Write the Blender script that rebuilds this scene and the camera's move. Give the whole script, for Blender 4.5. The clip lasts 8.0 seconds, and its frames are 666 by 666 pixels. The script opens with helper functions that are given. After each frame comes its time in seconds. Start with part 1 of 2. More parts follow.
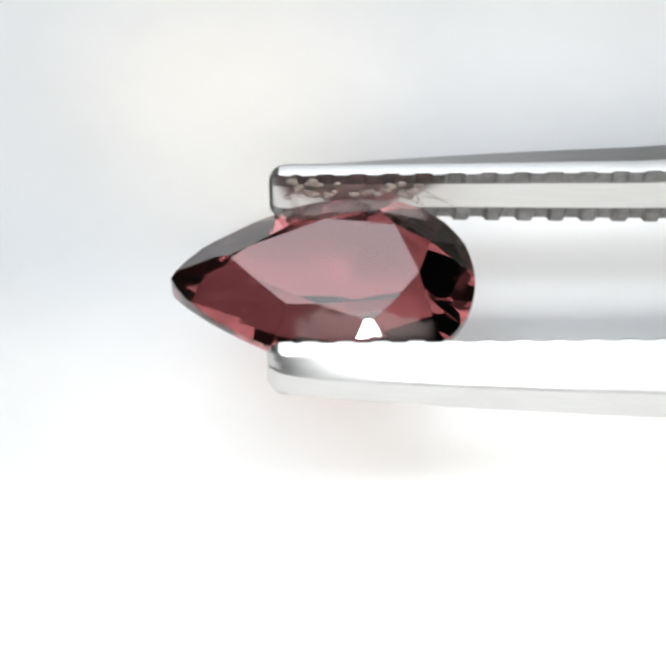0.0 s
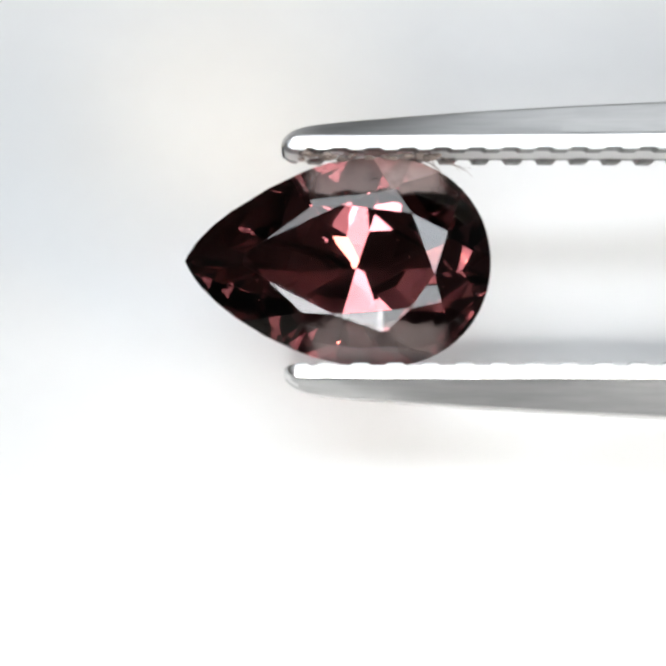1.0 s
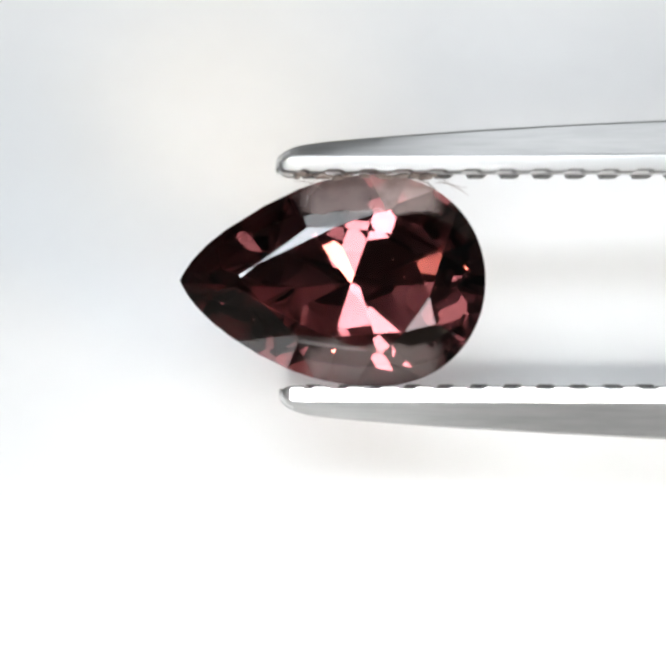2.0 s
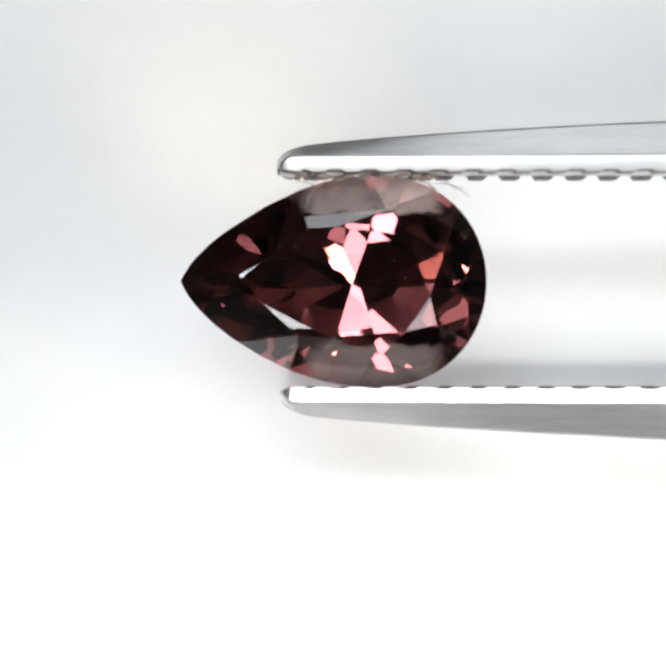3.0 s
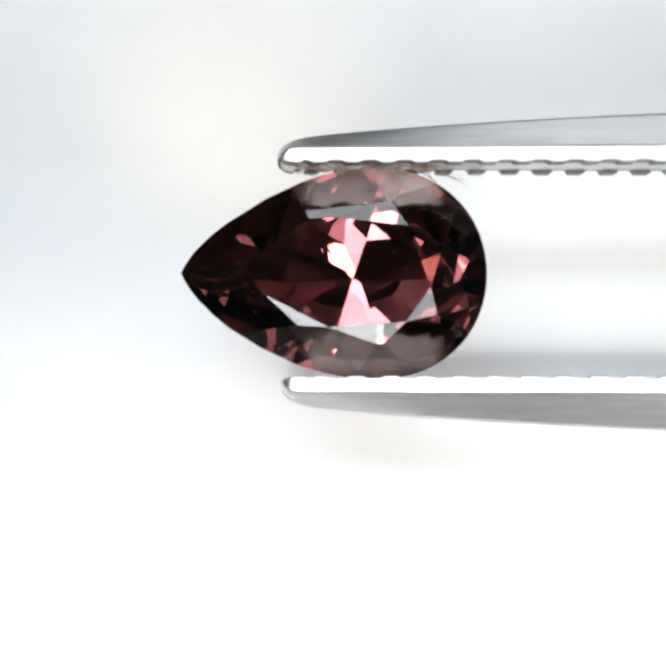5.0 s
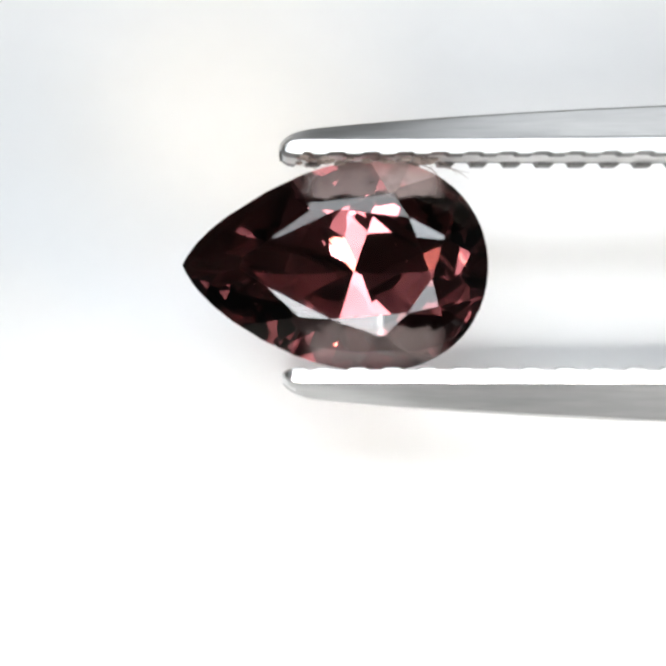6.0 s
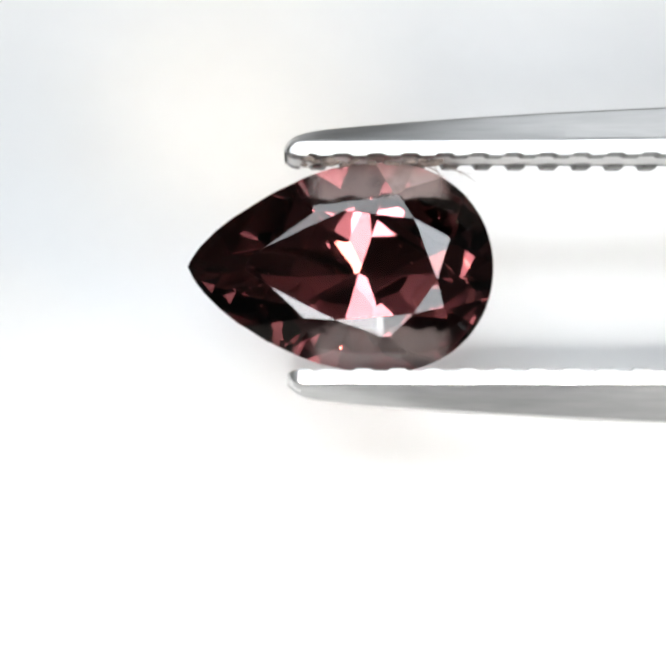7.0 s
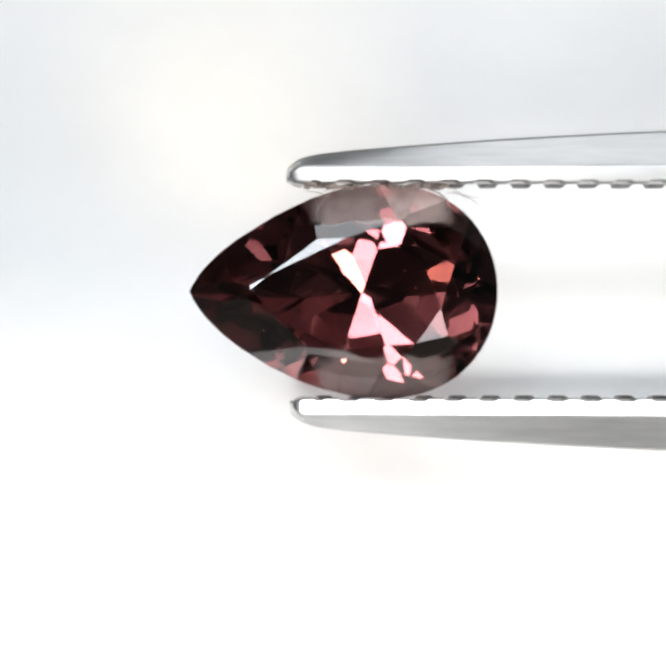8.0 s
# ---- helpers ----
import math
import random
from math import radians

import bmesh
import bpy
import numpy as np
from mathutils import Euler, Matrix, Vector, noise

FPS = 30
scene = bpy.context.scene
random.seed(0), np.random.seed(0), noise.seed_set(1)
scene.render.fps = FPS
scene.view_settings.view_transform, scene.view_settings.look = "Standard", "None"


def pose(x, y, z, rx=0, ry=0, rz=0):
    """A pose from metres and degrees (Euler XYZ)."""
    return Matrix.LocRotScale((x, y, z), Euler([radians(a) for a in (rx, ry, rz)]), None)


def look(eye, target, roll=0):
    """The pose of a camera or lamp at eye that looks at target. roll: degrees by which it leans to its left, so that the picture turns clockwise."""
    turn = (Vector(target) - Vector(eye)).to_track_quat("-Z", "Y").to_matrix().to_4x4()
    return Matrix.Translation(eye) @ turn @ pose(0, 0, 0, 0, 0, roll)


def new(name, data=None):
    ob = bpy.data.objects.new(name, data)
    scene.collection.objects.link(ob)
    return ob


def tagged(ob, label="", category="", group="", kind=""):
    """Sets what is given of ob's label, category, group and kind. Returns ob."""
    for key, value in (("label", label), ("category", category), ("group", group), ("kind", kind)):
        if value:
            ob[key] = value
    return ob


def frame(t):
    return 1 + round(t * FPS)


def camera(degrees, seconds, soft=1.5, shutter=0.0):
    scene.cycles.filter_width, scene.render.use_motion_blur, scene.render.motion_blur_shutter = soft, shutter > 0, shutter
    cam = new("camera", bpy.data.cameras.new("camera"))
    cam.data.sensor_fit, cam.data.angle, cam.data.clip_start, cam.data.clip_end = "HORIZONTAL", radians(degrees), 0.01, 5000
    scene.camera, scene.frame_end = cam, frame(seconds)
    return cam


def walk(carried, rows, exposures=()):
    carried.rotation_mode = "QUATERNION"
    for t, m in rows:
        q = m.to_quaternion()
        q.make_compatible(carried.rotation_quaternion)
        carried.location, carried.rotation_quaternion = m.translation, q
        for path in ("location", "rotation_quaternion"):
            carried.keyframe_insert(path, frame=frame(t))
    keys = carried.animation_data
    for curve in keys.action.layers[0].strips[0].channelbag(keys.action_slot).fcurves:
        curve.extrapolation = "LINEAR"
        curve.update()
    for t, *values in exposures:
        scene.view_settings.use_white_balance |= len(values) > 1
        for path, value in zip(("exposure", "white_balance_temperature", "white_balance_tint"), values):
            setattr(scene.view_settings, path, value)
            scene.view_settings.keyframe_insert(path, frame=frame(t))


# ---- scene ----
# Lengths below are in millimetres and are turned into metres with MM.
MM = 0.001
LENS = 22.0
LEAN = 30.0                                     # the camera looks down over the sheet, this far from plumb
HEIGHT = 4.24                                   # middle of the view above the sheet
VIEW = Matrix.Translation((0, 0, HEIGHT * MM)) @ pose(0, 0, 0, LEAN)   # from the camera's upright to the world
DIST = 7.84 / math.tan(radians(LENS / 2))       # camera above the girdle
cam = camera(LENS, 8.0, soft=3.6)
EYE = VIEW @ pose(0, 0, DIST * MM)
walk(cam, [(0.0, EYE), (8.0, EYE)], exposures=[
    (0.0, 0.14, 6400, 10), (4.2, 0.14, 6400, 10), (4.5, 0.03, 6120, 8), (4.8, 0.16, 6250, 9),
    (5.8, 0.27, 6420, 10), (7.0, 0.28, 6420, 10), (7.4, 0.09, 6420, 10), (7.7, 0.26, 6420, 10), (8.0, 0.28, 6420, 10)])

# ---- light ----
world = bpy.data.worlds.new("world")
scene.world = world
world.use_nodes = True
world.node_tree.nodes["Background"].inputs[0].default_value = (0.8, 0.85, 1.0, 1)
world.node_tree.nodes["Background"].inputs[1].default_value = 0.05


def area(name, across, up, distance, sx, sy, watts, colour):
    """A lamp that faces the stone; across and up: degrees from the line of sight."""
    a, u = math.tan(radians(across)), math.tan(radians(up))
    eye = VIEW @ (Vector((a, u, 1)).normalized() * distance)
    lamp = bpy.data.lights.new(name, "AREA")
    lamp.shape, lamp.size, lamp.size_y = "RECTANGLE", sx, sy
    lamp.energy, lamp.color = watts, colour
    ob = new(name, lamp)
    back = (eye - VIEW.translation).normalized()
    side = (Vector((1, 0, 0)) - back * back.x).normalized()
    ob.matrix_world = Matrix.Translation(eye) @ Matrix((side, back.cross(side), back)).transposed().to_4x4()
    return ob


area("tube_light", -22, 23.5, 0.14, 0.037, 0.020, 0.0221, (0.90, 0.955, 1.0))
area("tube_light", -7.5, 23.5, 0.141, 0.037, 0.020, 0.0186, (0.90, 0.955, 1.0))
area("tube_light", 7.5, 23.5, 0.141, 0.037, 0.020, 0.0139, (0.90, 0.955, 1.0))
area("tube_light", 22, 27, 0.14, 0.037, 0.026, 0.0136, (0.90, 0.955, 1.0))
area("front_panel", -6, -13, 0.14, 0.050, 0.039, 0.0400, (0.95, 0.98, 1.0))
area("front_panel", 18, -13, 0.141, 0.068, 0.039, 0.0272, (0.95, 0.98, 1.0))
area("warm_lamp", 46, -15, 0.17, 0.04, 0.04, 0.078, (1.0, 0.84, 0.62))
# soft panel added high up to lift the sheet; no window stands there
area("upper_fill_panel", 0, 60, 0.21, 0.11, 0.19, 0.155, (0.93, 0.97, 1.0))
# low fill added in front, to grey the lower arm's bevel
area("south_fill_panel", 0, -46, 0.20, 0.17, 0.10, 0.017, (0.97, 0.98, 1.0))


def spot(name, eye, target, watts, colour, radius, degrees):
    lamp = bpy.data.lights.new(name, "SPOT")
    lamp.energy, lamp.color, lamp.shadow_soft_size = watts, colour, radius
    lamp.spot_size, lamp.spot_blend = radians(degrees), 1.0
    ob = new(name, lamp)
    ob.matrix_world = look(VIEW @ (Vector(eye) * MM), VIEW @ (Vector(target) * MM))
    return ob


# narrow spot added to whiten the near part of the sheet
spot("sheet_fill_spot", (5, -23, 126), (5.5, -13.2, 0.8), 2.35, (1.0, 0.99, 0.97), 0.016, 8.0)
# second spot, added to lay the warm patch at the sheet's upper left
spot("warm_patch_spot", (-20, 40, 120), (-3.1, 6.4, -8.6), 0.29, (1.0, 0.76, 0.40), 0.004, 3.2)


# ---- materials ----
def material(name):
    m = bpy.data.materials.new(name)
    m.use_nodes = True
    nt = m.node_tree
    return m, nt, nt.nodes["Principled BSDF"]


def noise_node(nt, scale, detail=4.0, stretch=None):
    tc = nt.nodes.new("ShaderNodeTexCoord")
    n = nt.nodes.new("ShaderNodeTexNoise")
    n.inputs["Scale"].default_value, n.inputs["Detail"].default_value = scale, detail
    src = tc.outputs["Object"]
    if stretch:
        mp = nt.nodes.new("ShaderNodeMapping")
        mp.inputs["Scale"].default_value = stretch
        nt.links.new(src, mp.inputs[0])
        src = mp.outputs[0]
    nt.links.new(src, n.inputs["Vector"])
    return n


def ramp(nt, fac, a, b, lo=0.3, hi=0.7):
    r = nt.nodes.new("ShaderNodeValToRGB")
    r.color_ramp.elements[0].position, r.color_ramp.elements[1].position = lo, hi
    r.color_ramp.elements[0].color, r.color_ramp.elements[1].color = (*a, 1), (*b, 1)
    nt.links.new(fac, r.inputs[0])
    return r


def bump(nt, height, bs, strength, distance):
    b = nt.nodes.new("ShaderNodeBump")
    b.inputs["Strength"].default_value, b.inputs["Distance"].default_value = strength, distance
    nt.links.new(height, b.inputs["Height"])
    nt.links.new(b.outputs[0], bs.inputs["Normal"])


def paper_material():
    m, nt, bs = material("white_paper")
    n = noise_node(nt, 260, 3)
    r = ramp(nt, n.outputs[0], (0.83, 0.83, 0.825), (0.87, 0.87, 0.865))
    nt.links.new(r.outputs[0], bs.inputs["Base Color"])
    bs.inputs["Roughness"].default_value = 0.7
    f = noise_node(nt, 9000, 3)
    bump(nt, f.outputs[0], bs, 0.06, 0.00002)
    return m


def plain_material(name, a, b, rough, scale):
    m, nt, bs = material(name)
    n = noise_node(nt, scale, 5)
    r = ramp(nt, n.outputs[0], a, b)
    nt.links.new(r.outputs[0], bs.inputs["Base Color"])
    bs.inputs["Roughness"].default_value = rough
    bump(nt, n.outputs[0], bs, 0.1, 0.002)
    return m


def steel_material():
    m, nt, bs = material("satin_steel")
    n = noise_node(nt, 1.0, 5, (900, 9000, 9000))
    r = ramp(nt, n.outputs[0], (0.62, 0.615, 0.605), (0.66, 0.655, 0.645))
    nt.links.new(r.outputs[0], bs.inputs["Base Color"])
    bs.inputs["Metallic"].default_value = 1.0
    g = noise_node(nt, 1800, 3)
    q = ramp(nt, g.outputs[0], (0.275, 0.275, 0.275), (0.29, 0.29, 0.29))
    nt.links.new(q.outputs[0], bs.inputs["Roughness"])
    bump(nt, n.outputs[0], bs, 0.03, 0.000005)
    return m


def bevel_material():
    """Rougher bevel steel; the dim reflection on these faces is put into its colour."""
    m, nt, bs = material("darkened_bevel_steel")
    n = noise_node(nt, 1.0, 5, (700, 7000, 7000))
    r = ramp(nt, n.outputs[0], (0.42, 0.417, 0.412), (0.50, 0.496, 0.49))
    nt.links.new(r.outputs[0], bs.inputs["Base Color"])
    bs.inputs["Metallic"].default_value = 1.0
    bs.inputs["Roughness"].default_value = 0.42
    bump(nt, n.outputs[0], bs, 0.05, 0.000005)
    return m


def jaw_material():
    # darker and rougher steel for the rows of teeth
    m, nt, bs = material("dark_jaw_steel")
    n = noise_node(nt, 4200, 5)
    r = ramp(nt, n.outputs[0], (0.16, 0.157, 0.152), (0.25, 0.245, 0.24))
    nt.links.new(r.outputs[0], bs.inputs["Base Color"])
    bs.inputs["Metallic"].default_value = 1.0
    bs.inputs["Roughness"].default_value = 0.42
    bump(nt, n.outputs[0], bs, 0.08, 0.00001)
    return m


def gem_material():
    m, nt, bs = material("garnet")
    bs.inputs["Base Color"].default_value = (0.44, 0.124, 0.132, 1)
    bs.inputs["Roughness"].default_value = 0.0
    bs.inputs["IOR"].default_value = 1.88
    bs.inputs["Transmission Weight"].default_value = 1.0
    # a greyish veil near the jaws, painting their pale reflection onto the stone
    tc, sep = nt.nodes.new("ShaderNodeTexCoord"), nt.nodes.new("ShaderNodeSeparateXYZ")
    nt.links.new(tc.outputs["Object"], sep.inputs[0])

    def step(src, lo, hi, a=0.0, b=1.0):
        r = nt.nodes.new("ShaderNodeMapRange")
        r.interpolation_type = "SMOOTHSTEP"
        for k, v in zip(("From Min", "From Max", "To Min", "To Max"), (lo, hi, a, b)):
            r.inputs[k].default_value = v
        nt.links.new(src, r.inputs["Value"])
        return r.outputs[0]

    def mul(a, b):
        q = nt.nodes.new("ShaderNodeMath")
        q.operation = "MULTIPLY"
        nt.links.new(a, q.inputs[0])
        nt.links.new(b, q.inputs[1])
        return q.outputs[0]

    side = nt.nodes.new("ShaderNodeMath")
    side.operation = "ABSOLUTE"
    nt.links.new(sep.outputs["Y"], side.inputs[0])
    n = noise_node(nt, 1500, 4)
    info = nt.nodes.new("ShaderNodeObjectInfo")
    ragged = nt.nodes.new("ShaderNodeMath")
    ragged.operation = "MULTIPLY_ADD"
    nt.links.new(n.outputs[0], ragged.inputs[0])
    ragged.inputs[1].default_value = 0.9 * MM
    nt.links.new(side.outputs[0], ragged.inputs[2])
    veil = mul(mul(step(ragged.outputs[0], 1.92 * MM, 2.08 * MM), step(sep.outputs["X"], -1.9 * MM, -1.4 * MM)),
               mul(step(sep.outputs["X"], 1.1 * MM, 1.6 * MM, 1.0, 0.0), step(n.outputs[0], 0.3, 0.65, 0.46, 0.72)))
    veil = mul(veil, step(sep.outputs["Y"], -1 * MM, 1 * MM, 0.3, 1.0))
    veil = mul(veil, step(info.outputs["Random"], 0.0, 1.0, 0.45, 1.05))
    veil = mul(veil, step(sep.outputs["Z"], -0.05 * MM, 0.1 * MM))
    veil_bsdf, mix = nt.nodes.new("ShaderNodeBsdfDiffuse"), nt.nodes.new("ShaderNodeMixShader")
    veil_bsdf.inputs["Color"].default_value = (0.62, 0.49, 0.47, 1)
    nt.links.new(veil, mix.inputs[0])
    nt.links.new(bs.outputs[0], mix.inputs[1])
    nt.links.new(veil_bsdf.outputs[0], mix.inputs[2])
    nt.links.new(mix.outputs[0], nt.nodes["Material Output"].inputs["Surface"])
    return m


PAPER, STEEL, BEVEL, JAW, GEM = paper_material(), steel_material(), bevel_material(), jaw_material(), gem_material()
SPECK = plain_material("pale_mineral", (0.6, 0.5, 0.48), (0.75, 0.66, 0.62), 0.5, 9000)
DIRT = plain_material("dark_dirt", (0.05, 0.045, 0.04), (0.09, 0.08, 0.07), 0.7, 3000)
LINT = plain_material("lint_fibre", (0.24, 0.20, 0.18), (0.40, 0.34, 0.31), 0.8, 7000)
WALL = plain_material("wall_paint", (0.11, 0.11, 0.11), (0.14, 0.14, 0.137), 0.8, 6)
CEIL = plain_material("ceiling_paint", (0.30, 0.30, 0.30), (0.36, 0.36, 0.355), 0.85, 5)
FLOOR = plain_material("desk_laminate", (0.09, 0.08, 0.07), (0.13, 0.115, 0.10), 0.5, 20)


# ---- helpers for meshes ----
def mesh_object(name, verts, faces, mat, smooth=False, angle=30):
    me = bpy.data.meshes.new(name)
    me.from_pydata([tuple(v) for v in verts], [], [tuple(f) for f in faces])
    me.materials.append(mat)
    me.validate()
    bm = bmesh.new()
    bm.from_mesh(me)
    bmesh.ops.recalc_face_normals(bm, faces=bm.faces)
    if smooth:
        for f in bm.faces:
            f.smooth = True
        for e in bm.edges:
            if len(e.link_faces) == 2 and e.calc_face_angle() > radians(angle):
                e.smooth = False
    bm.to_mesh(me)
    bm.free()
    return new(name, me)


def under(ob, parent, label=""):
    ob.parent = parent
    return tagged(ob, label)


def box(name, x0, x1, y0, y1, z0, z1, mat):
    v = [(x, y, z) for x in (x0, x1) for y in (y0, y1) for z in (z0, z1)]
    f = [(0, 1, 3, 2), (4, 6, 7, 5), (0, 4, 5, 1), (2, 3, 7, 6), (0, 2, 6, 4), (1, 5, 7, 3)]
    return mesh_object(name, v, f, mat)


# ---- the room ----
def room():
    s = "structure"
    tagged(box("floor", -0.25, 0.25, -0.25, 0.25, -0.02, -0.0004, FLOOR), "plain brown laminate floor under the white sheet", "floor", kind=s)
    # unseen enclosure added round the stone; dark walls keep its reflections dark
    for name, b in (("wall_north", (-0.25, 0.25, 0.25, 0.26)), ("wall_south", (-0.25, 0.25, -0.26, -0.25)),
                    ("wall_east", (0.25, 0.26, -0.26, 0.26)), ("wall_west", (-0.26, -0.25, -0.26, 0.26))):
        tagged(box(name, *b, -0.02, 0.3, WALL), "plain matte grey wall, unseen, added to close the scene", "wall", kind=s)
    tagged(box("ceiling", -0.26, 0.26, -0.26, 0.26, 0.3, 0.31, CEIL), "plain matte grey ceiling, unseen, added to close the scene", "ceiling", kind=s)


def sheet():
    """White paper sheet, gently wavy, lying on the surface."""
    n, half = 40, 0.034
    top, bottom, faces = [], [], []
    for j in range(n + 1):
        for i in range(n + 1):
            x, y = half * (2 * i / n - 1), -0.020 + 0.085 * j / n
            h = 0.00008 * noise.noise(Vector((x * 30, y * 30, 2.0)))
            top.append((x, y, h))
            bottom.append((x, y, h - 0.0003))
    k = (n + 1) ** 2
    for j in range(n):
        for i in range(n):
            a = j * (n + 1) + i
            q = (a, a + 1, a + n + 2, a + n + 1)
            faces.append(q)
            faces.append(tuple(k + v for v in reversed(q)))
    for i in range(n):
        for a, b in ((i, i + 1), (n * (n + 1) + i + 1, n * (n + 1) + i),
                     ((i + 1) * (n + 1), i * (n + 1)), (i * (n + 1) + n, (i + 1) * (n + 1) + n)):
            faces.append((b, a, k + a, k + b))
    ob = mesh_object("paper_sheet", top + bottom, faces, PAPER, True)
    return tagged(ob, "plain matte white paper sheet lying under the gemstone", "paper sheet")


# ---- the gemstone ----
TIP, END, HALF = -4.66, 2.52, 2.48              # pointed end, round end, half width
CROWN, RIM = 0.86, 0.10
TABLE = [(-3.2, 0.02), (-2.66, -0.58), (-1.18, -1.34), (0.6, -1.2), (1.16, -0.40), (0.64, 1.02), (-1.0, 1.21), (-2.81, 0.35)]


FLANK = [(0, 0), (0.05, 0.40), (0.1, 0.66), (0.17, 0.96), (0.267, 1.29), (0.435, 1.76), (0.602, 2.15), (0.72, 2.34), (0.86, 2.45), (1, 2.48)]


def along(table, s):
    """Value at s of a table of (s, value), straight between its rows."""
    for (a, u), (b, v) in zip(table, table[1:]):
        if s <= b:
            return u + (v - u) * max(0.0, s - a) / (b - a)
    return table[-1][1]


def outline(x):
    """Half width of the pear at x."""
    if x < 0:
        return along(FLANK, 1 - x / TIP)
    return HALF * (1 - (x / END) ** 2.1) ** (1 / 2.05)


# cut of the pavilion: direction of the facet, its slope, how far below the rim it starts, and the slope's error on the far side
CUT = [
    (0, 49.43, 0, -0.44),
    (24.3, 48.63, 0, 1.32),
    (49.5, 38.07, 0, 1.88),
    (68.3, 48.88, 0, -3),
    (79.9, 49.55, 0, -1.5),
    (120.1, 42.39, 0, 3),
    (107.7, 50.02, 0, -0.68),
    (109.0, 43.24, 0, 0.03),
    (122.9, 41.44, 0, 3),
    (10.3, 39.95, 0.62, -1.47),
    (12.0, 36.32, 0.44, 0.71),
    (69.2, 35.54, 1.22, -2.74),
    (62.3, 41.25, 0.8, -1.71),
    (110.7, 40.12, 0.66, 0.53),
    (95.3, 36.31, 1.3, -1.96)
]
STAR_SLOPE = [12.5, 13.5, 14, 15.5, 9.5, 14, 12, 12.5]


def reach(n):
    """How far the pear's outline goes in the direction n."""
    best = -9.0
    for k in range(401):
        x = TIP * (1 - k / 200) if k <= 200 else END * math.sin(math.pi / 2 * (k - 200) / 200)
        fuller = 0.07 * math.sin(math.pi * min(1.0, (x - TIP) / 3.2)) if n.y < 0 else 0.0     # one flank is a little fuller
        best = max(best, n.x * x + abs(n.y) * (outline(x) + fuller))
    return best


def facet_plane(name, phi, slope, z, up):
    """Plane that leans on the outline at height z: normal, distance and the facet's name."""
    n = Vector((math.cos(radians(phi)), math.sin(radians(phi)), 0))
    normal = Vector((n.x * math.sin(radians(slope)), n.y * math.sin(radians(slope)), up * math.cos(radians(slope))))
    return normal, normal.dot(n * reach(n) + Vector((0, 0, z))), name


def cut_planes():
    planes = [(Vector((0, 0, 1)), CROWN, "table_facet")]
    corners = [Vector((x, y, CROWN)) for x, y in TABLE]
    k = len(corners)
    sides = []
    for i in range(k):
        d = corners[(i + 1) % k] - corners[i]
        n = Vector((d.y, -d.x, 0)).normalized()
        sides.append(n)
        r = radians(STAR_SLOPE[i])
        normal = n * math.sin(r) + Vector((0, 0, math.cos(r)))
        planes.append((normal, normal.dot(corners[i]), "star_facet"))
    mains = []
    for i in range(k):
        n = (sides[i - 1] + sides[i]).normalized()
        slope = math.degrees(math.atan2(CROWN - RIM, reach(n) - n.dot(corners[i])))
        mains.append((math.degrees(math.atan2(n.y, n.x)), slope))
        planes.append(facet_plane("crown_main_facet", *mains[-1], RIM, 1))
    for i in range(k):
        (p, a), (q, b) = mains[i], mains[(i + 1) % k]
        for f in (0.3, 0.7):
            planes.append(facet_plane("upper_girdle_facet", p + (q - p) % 360 * f, a + (b - a) * f + 4, RIM, 1))
    for i in range(56):
        planes.append(facet_plane("girdle", 360 * i / 56, 90, 0, 1))
    for phi, slope, below, error in CUT:
        kind = "pavilion_facet" if below == 0 else "culet_facet"
        planes.append(facet_plane(kind, phi, slope, -RIM - below, -1))
        if 2 < phi < 178:
            planes.append(facet_plane(kind, -phi, slope + error, -RIM - below, -1))
    return planes


def facet_polygon(planes, i):
    """The part of plane i that lies inside all the others, anticlockwise from outside."""
    normal, dist, _ = planes[i]
    u = normal.orthogonal().normalized()
    v = normal.cross(u)
    poly = [normal * dist + u * a * 30 + v * b * 30 for a, b in ((-1, -1), (1, -1), (1, 1), (-1, 1))]
    for j, (n, d, _) in enumerate(planes):
        if j == i or not poly:
            continue
        out = []
        for p, q in zip(poly, poly[1:] + poly[:1]):
            dp, dq = n.dot(p) - d, n.dot(q) - d
            if dp <= 0:
                out.append(p)
            if (dp < 0 < dq) or (dq < 0 < dp):
                out.append(p.lerp(q, dp / (dp - dq)))
        poly = out
    clean = []
    for p in poly:
        if not clean or (p - clean[-1]).length > 2e-5:
            clean.append(p)
    if len(clean) > 1 and (clean[0] - clean[-1]).length <= 2e-5:
        clean.pop()
    return clean if len(clean) > 2 else []


def facet_mesh(name, polys, base):
    verts, faces = [], []
    for poly in polys:
        faces.append(list(range(len(verts), len(verts) + len(poly))))
        verts += [tuple(p * MM) for p in poly]
    me = bpy.data.meshes.new(name)
    me.from_pydata(verts, [], faces)
    me.materials.append(GEM)
    return under(new(name, me), base, {"table_facet": "large flat polished facet", "girdle": "thin polished rim"}.get(name, ""))


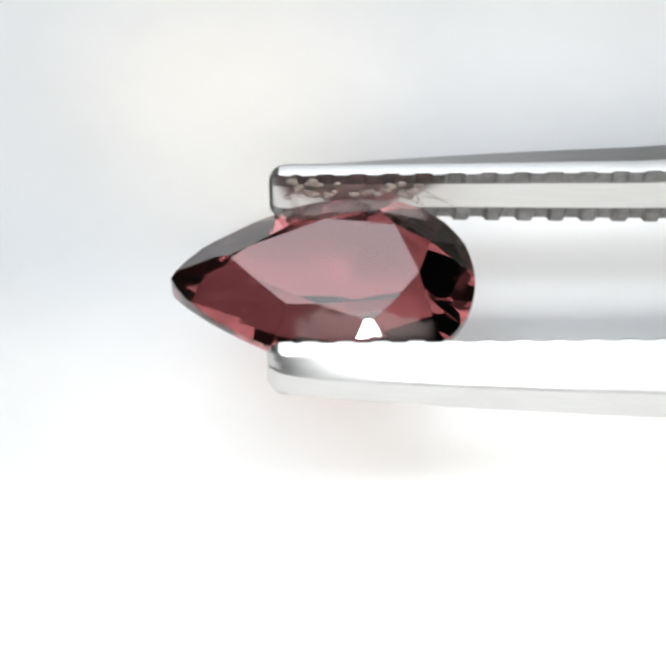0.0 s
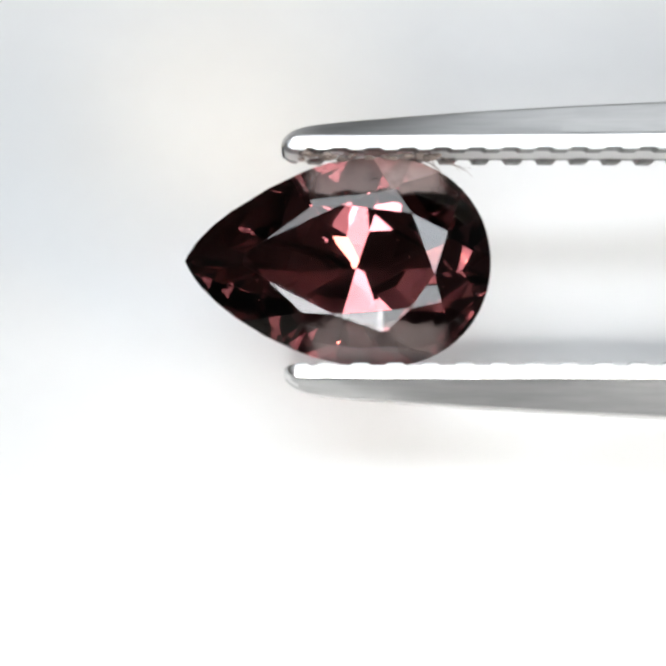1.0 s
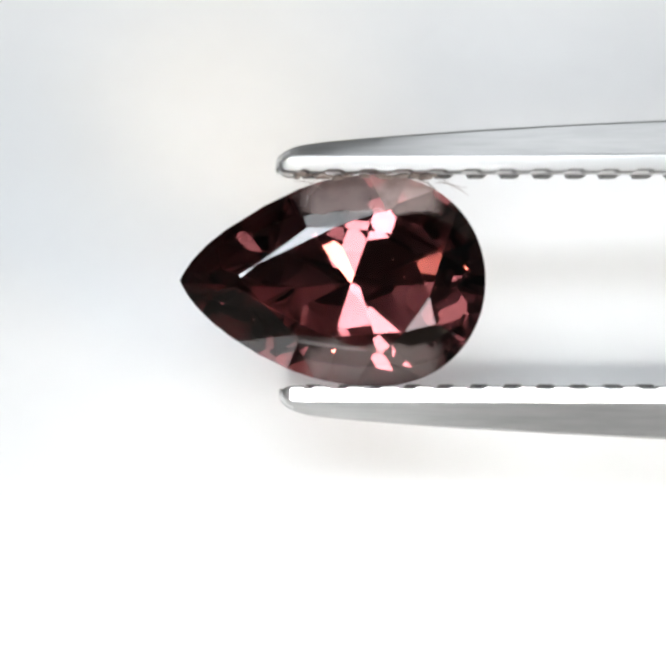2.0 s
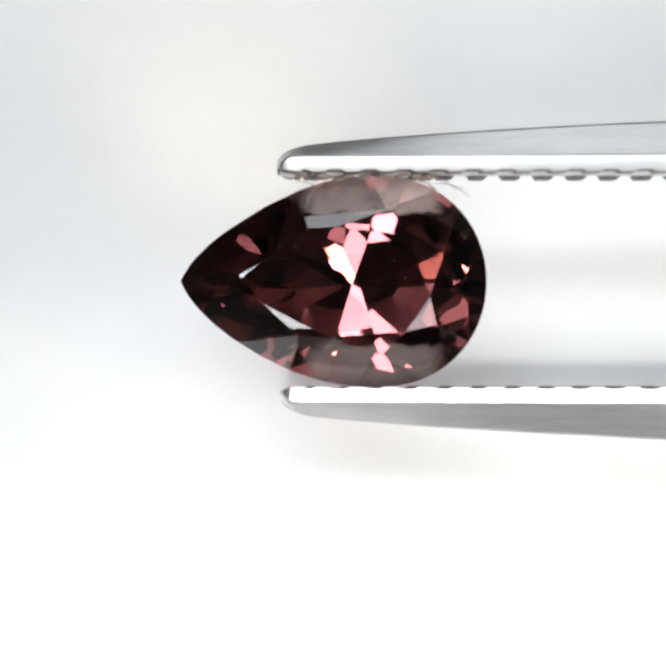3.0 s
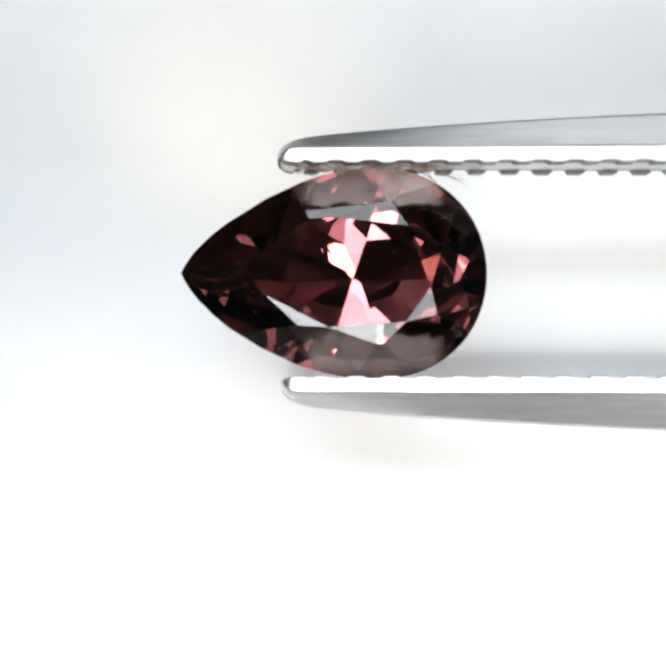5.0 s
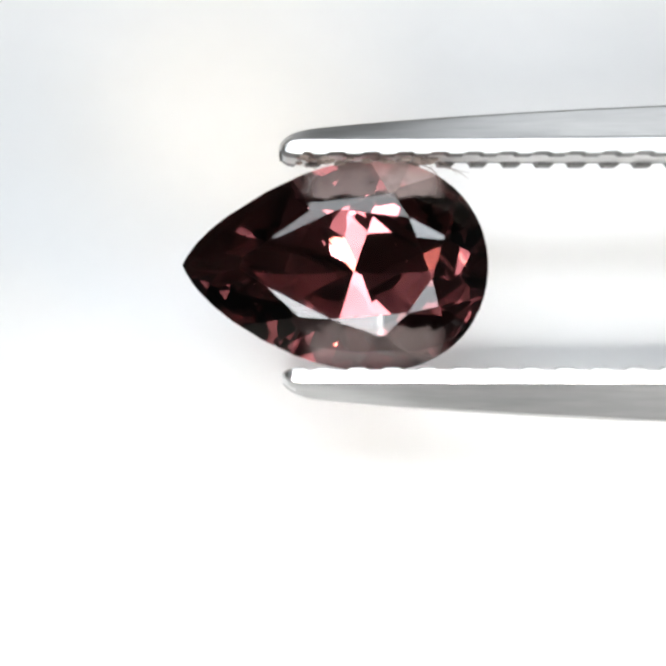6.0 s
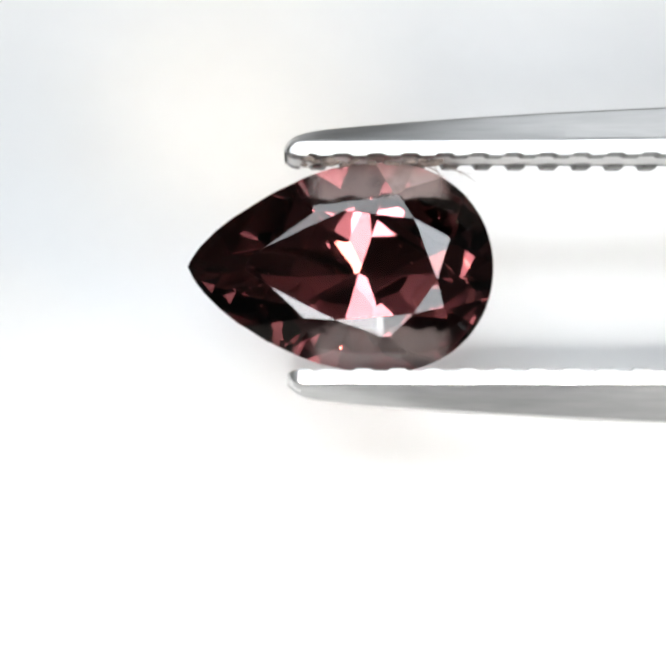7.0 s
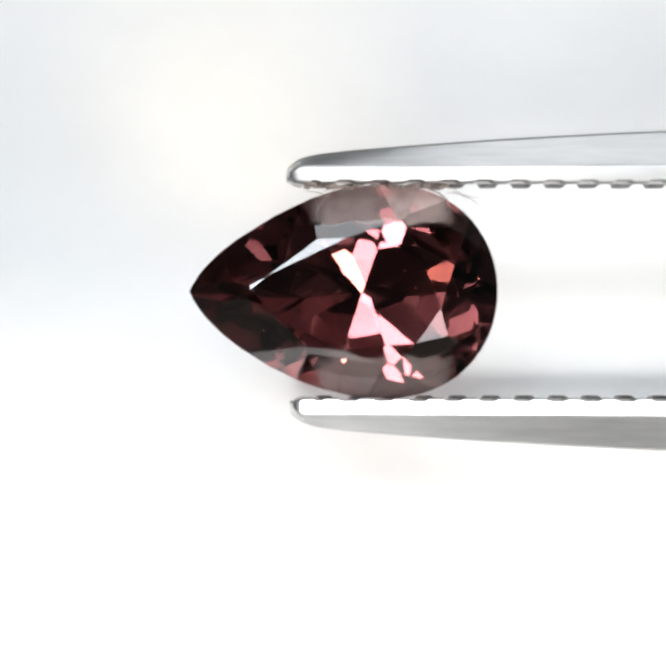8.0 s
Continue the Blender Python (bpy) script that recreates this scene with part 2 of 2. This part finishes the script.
def gemstone():
    base = new("gemstone")
    tagged(base, "faceted pear-cut dark pinkish red transparent gemstone gripped in tweezers", "gemstone")
    planes = cut_planes()
    rim = []
    for i, (_, _, name) in enumerate(planes):
        poly = facet_polygon(planes, i)
        if not poly:
            continue
        if name == "girdle":
            rim.append(poly)
        else:
            facet_mesh(name, [poly], base)
    facet_mesh("girdle", rim, base)
    specks = random.Random(4)
    for _ in range(9):
        r = specks.uniform(0.012, 0.022)
        p = Vector((specks.uniform(-3.2, 1.2), specks.uniform(-0.8, 0.8), specks.uniform(-0.5, 0.3)))
        bm = bmesh.new()
        bmesh.ops.create_icosphere(bm, subdivisions=1, radius=r * MM)
        for v in bm.verts:
            v.co = v.co * specks.uniform(0.7, 1.3) + p * MM
        me = bpy.data.meshes.new("inclusion")
        bm.to_mesh(me)
        bm.free()
        me.materials.append(SPECK)
        under(new("inclusion", me), base, "tiny pale speck inside the stone")
    return base


# ---- the tweezers ----
GRIP = 2.455                                    # gripping faces from the stone's axis
PITCH, DEPTH, SLANT, LIFT = 0.79, 0.052, 0.12, 0.17


def thickness(s):
    """Thickness of an arm, s from the tip."""
    return 0.34 + 0.30 * (1 - math.exp(-s / 0.25)) + 0.95 * (1 - math.exp(-s / 9))


def tooth(s):
    """Depth of the grooves across the gripping face, s from the tip."""
    if s < 0.55 or s > 16:
        return 0.0
    u = (s / PITCH) % 1.0
    ramp_up = 0.14
    if u < 0.42:
        return 0.0
    u = (u - 0.42) / 0.58
    return DEPTH * min(1.0, u / ramp_up, (1 - u) / ramp_up)


def arm(name, side, x_tip):
    stations = [0.0, 0.015, 0.03, 0.055, 0.08, 0.11, 0.15, 0.2, 0.25, 0.32, 0.4]
    s = 0.5
    while s < 16.2:
        stations.append(s)
        s += 0.05
    stations += [17, 19, 22, 26, 30, 35, 40, 50, 60, 70, 80, 90, 100, 106, 112]
    verts, faces, m = [], [], 0
    for s in stations:
        t = thickness(s)
        w = 0.80 * along([(0, 0.66), (0.03, 0.80), (0.08, 0.91), (0.15, 0.97), (0.25, 1.0), (9, 1.16), (30, 2.0), (70, 3.6), (112, 3.2)], s)
        e = min(0.36 + 0.004 * s, t * 0.62) * along([(0, 0.62), (0.03, 0.70), (0.08, 0.79), (0.16, 0.88), (0.28, 0.95), (0.5, 1.0), (200, 1.0)], s)
        c = min(0.42, w * 0.5)
        bow = along([(0, 0.0), (9, 0.0), (14, 0.1), (22, 0.7), (35, 1.8), (50, 2.6), (65, 2.6), (80, 1.4), (95, -0.8), (112, -2.46)], s)
        rise = 0.0016 * max(0.0, s - 14) ** 2
        nose = along([(0, 0.18), (0.03, 0.13), (0.08, 0.085), (0.15, 0.045), (0.25, 0.02), (0.4, 0.005), (0.5, 0.0), (200, 0)], s)
        r = 0.045
        mid = 0.07 * along([(0, 0), (0.5, 0), (0.7, 1), (15.5, 1), (16, 0), (200, 0)], s)    # smooth channel between the rows of teeth
        prof = [(nose + tooth(s + SLANT * (0.8 - z)) * k, z) for z, k in ((-w + r, 2.3), (-w * 0.62, 2.0))]
        prof += [(nose + mid, -w * 0.5), (nose + mid, 0.0), (nose + mid, w * 0.5)]
        prof += [(nose + tooth(s + SLANT * (0.8 - z)), z) for z in (w * 0.62, w - r)]
        prof += [(nose + 0.3 * r + tooth(s + SLANT * (0.8 - w)) * 0.95, w - 0.3 * r),
                 (nose + r + tooth(s + SLANT * (0.8 - w)) * 0.8, w), (e - r, w), (e - 0.2 * r, w - 0.1 * r), (e + r, w - r),
                 ((e + t) / 2 + 0.008, w - (c + 0.7 * r) / 2 + 0.004), (t - r, w - c + r * 0.3), (t, w - c - r), (t, 0.0), (t, -w + c + r),
                 (t - r, -w + c - r * 0.3), ((e + t) / 2 + 0.008, -w + (c + 0.7 * r) / 2 - 0.004), (e + r, -w + r), (e - 0.2 * r, -w + 0.1 * r), (e - r, -w),
                 (nose + r + tooth(s + SLANT * (0.8 + w)) * 2.1, -w), (nose + 0.3 * r + tooth(s + SLANT * (0.8 + w)) * 2.3, -w + 0.3 * r)]
        m = len(prof)
        for y, z in prof:
            verts.append(((x_tip + s) * MM, side * (GRIP + bow + y) * MM, (z + LIFT + rise) * MM))
    for k in range(len(stations) - 1):
        for i in range(m):
            j = (i + 1) % m
            faces.append((k * m + i, k * m + j, (k + 1) * m + j, (k + 1) * m + i))
    faces.append(tuple(range(m)))
    faces.append(tuple((len(stations) - 1) * m + i for i in reversed(range(m))))
    ob = mesh_object(name, verts, faces, STEEL, True, 9)
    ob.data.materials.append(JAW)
    ob.data.materials.append(BEVEL)
    for f in ob.data.polygons:
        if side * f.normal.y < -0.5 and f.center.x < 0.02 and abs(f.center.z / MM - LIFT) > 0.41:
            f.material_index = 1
        elif side * f.normal.y > 0.35 and abs(f.normal.z) > 0.35:
            f.material_index = 2
    return ob


def scratch(parent):
    """A short curved scratch on the bevel of the lower arm."""
    verts, faces = [], []
    for k in range(7):
        u = k / 6
        x, y, z = 1.50 + 0.20 * u ** 1.6, -(GRIP + 0.40 + 0.26 * u), 0.80 + LIFT - 0.19 * u
        r = 0.012 * math.sin(math.pi * (0.1 + 0.8 * u))
        for dx, dn in ((-r, 0), (0, r * 0.8), (r, 0), (0, -r)):
            verts.append(((x + dx) * MM, (y - dn * 0.5) * MM, (z + dn * 0.9) * MM))
    for k in range(6):
        for i in range(4):
            j = (i + 1) % 4
            faces.append((k * 4 + i, k * 4 + j, k * 4 + 4 + j, k * 4 + 4 + i))
    faces += [(0, 1, 2, 3), (27, 26, 25, 24)]
    return under(mesh_object("scratch", verts, faces, DIRT), parent, "fine dark scratch")


def tweezers():
    base = new("tweezers")
    tagged(base, "satin stainless steel tweezers with serrated jaws gripping the gemstone", "tweezers")
    for name, side, x in (("arm", 1, -2.38), ("arm", -1, -2.30)):
        limb = under(arm(name, side, x), base)
        if side < 0:
            scratch(limb)
    weld = box("rear_weld", 0.101, 0.1085, -0.0010, 0.0010, 0.0116, 0.0148, STEEL)
    under(weld, base)
    return base


def lint():
    """A few pale fibres and crumbs caught between the upper jaw and the stone."""
    base = new("lint")
    tagged(base, "pale brownish lint fibres and crumbs caught between jaw and stone", "lint")
    r = random.Random(12)
    for k in range(11):
        verts, faces = [], []
        x, y, z = r.uniform(0.75, 1.35), r.uniform(2.24, 2.42), r.uniform(0.25, 0.75)
        heading, turn, step = r.uniform(-0.75, 0.15), r.uniform(-0.22, 0.16), r.uniform(0.06, 0.115)
        if k > 7:
            x, heading = r.uniform(-2.1, -1.5), r.uniform(0.0, 0.5)
        thick = r.uniform(0.007, 0.013)
        n = 9
        for i in range(n):
            q = thick * math.sin(math.pi * (0.12 + 0.8 * i / (n - 1)))
            for a in range(5):
                w = 2 * math.pi * a / 5
                verts.append(((x - q * math.cos(w) * math.sin(heading)) * MM, (y + q * math.cos(w) * math.cos(heading)) * MM, (z + q * math.sin(w)) * MM))
            x, y, z = x + step * math.cos(heading), min(2.44, y + step * math.sin(heading)), z + r.uniform(-0.02, 0.02)
            heading += turn
        for i in range(n - 1):
            for a in range(5):
                b = (a + 1) % 5
                faces.append((i * 5 + a, i * 5 + b, i * 5 + 5 + b, i * 5 + 5 + a))
        faces += [tuple(range(5)), tuple(n * 5 - 1 - a for a in range(5))]
        under(mesh_object("fibre", verts, faces, LINT, True), base)
    for k in range(24):
        p = Vector((r.uniform(-2.0, 1.35), r.uniform(2.38, 2.47), r.uniform(0.2, 0.85)))
        bm = bmesh.new()
        bmesh.ops.create_icosphere(bm, subdivisions=2, radius=r.uniform(0.05, 0.11) * MM)
        for v in bm.verts:
            v.co *= 1 + 0.5 * noise.noise(v.co * 14000 + Vector((k, 0, 0)))
            v.co = Vector((v.co.x * 1.6, v.co.y * 0.7, v.co.z)) + p * MM
        for f in bm.faces:
            f.smooth = True
        me = bpy.data.meshes.new("crumb")
        bm.to_mesh(me)
        bm.free()
        me.materials.append(LINT)
        under(new("crumb", me), base)
    return base


room()
sheet()
stone = gemstone()
holder = tweezers()
fluff = lint()


def grip(x, y, tilt, rise=0.0):
    """Pose of the stone and the tweezers: the stone's tip across, up and towards the camera (mm), and the tilt about its long axis."""
    turned = pose(0, 0, 0, -tilt)
    return VIEW @ Matrix.Translation((Vector((x, y, rise)) - turned @ Vector((TIP, 0, 0))) * MM) @ turned


def motions():
    rows = [
        (0.0, grip(-3.83, 1.23, 36.5, -0.2)),
        (0.2, grip(-3.72, 1.34, 33, -0.2)),
        (0.4, grip(-3.65, 1.40, 27, -0.1)),
        (0.5, grip(-3.61, 1.45, 23)),
        (0.6, grip(-3.56, 1.55, 18.5, -0.1)),
        (0.7, grip(-3.50, 1.69, 13.5)),
        (0.8, grip(-3.48, 1.71, 11.5)),
        (0.9, grip(-3.48, 1.67, 8.5)),
        (1.0, grip(-3.48, 1.67, 6)),
        (1.2, grip(-3.52, 1.51, 3.5)),
        (1.5, grip(-3.54, 1.30, 0)),
        (1.7, grip(-3.60, 1.22, -0.5)),
        (2.2, grip(-3.60, 1.27, 1.5)),
        (2.8, grip(-3.62, 1.59, 5)),
        (3.0, grip(-3.58, 1.21, 1.5)),
        (3.5, grip(-3.60, 1.34, 3)),
        (4.0, grip(-3.60, 0.96, 0)),
        (4.3, grip(-3.56, 1.47, 4.0)),
        (4.5, grip(-3.54, 1.76, 6)),
        (4.7, grip(-3.57, 1.54, 5.5)),
        (5.2, grip(-3.57, 1.37, 4)),
        (5.8, grip(-3.57, 1.19, 2.5)),
        (6.0, grip(-3.54, 1.58, 5)),
        (6.25, grip(-3.56, 1.25, 2)),
        (6.5, grip(-3.58, 1.07, 0)),
        (6.8, grip(-3.52, 1.29, 3)),
        (6.95, grip(-3.44, 1.53, 5.4)),
        (7.0, grip(-3.42, 1.54, 6.0)),
        (7.2, grip(-3.34, 1.57, 11)),
        (7.3, grip(-3.32, 1.57, 10.6)),
        (7.5, grip(-3.28, 1.40, 6.8)),
        (7.62, grip(-3.30, 1.27, 1.5, 0.1)),
        (7.8, grip(-3.34, 1.05, 0, 0.2)),
        (8.0, grip(-3.35, 0.97, -0.5, 0.3))
    ]
    walk(stone, rows)
    walk(holder, rows)
    walk(fluff, rows)


motions()
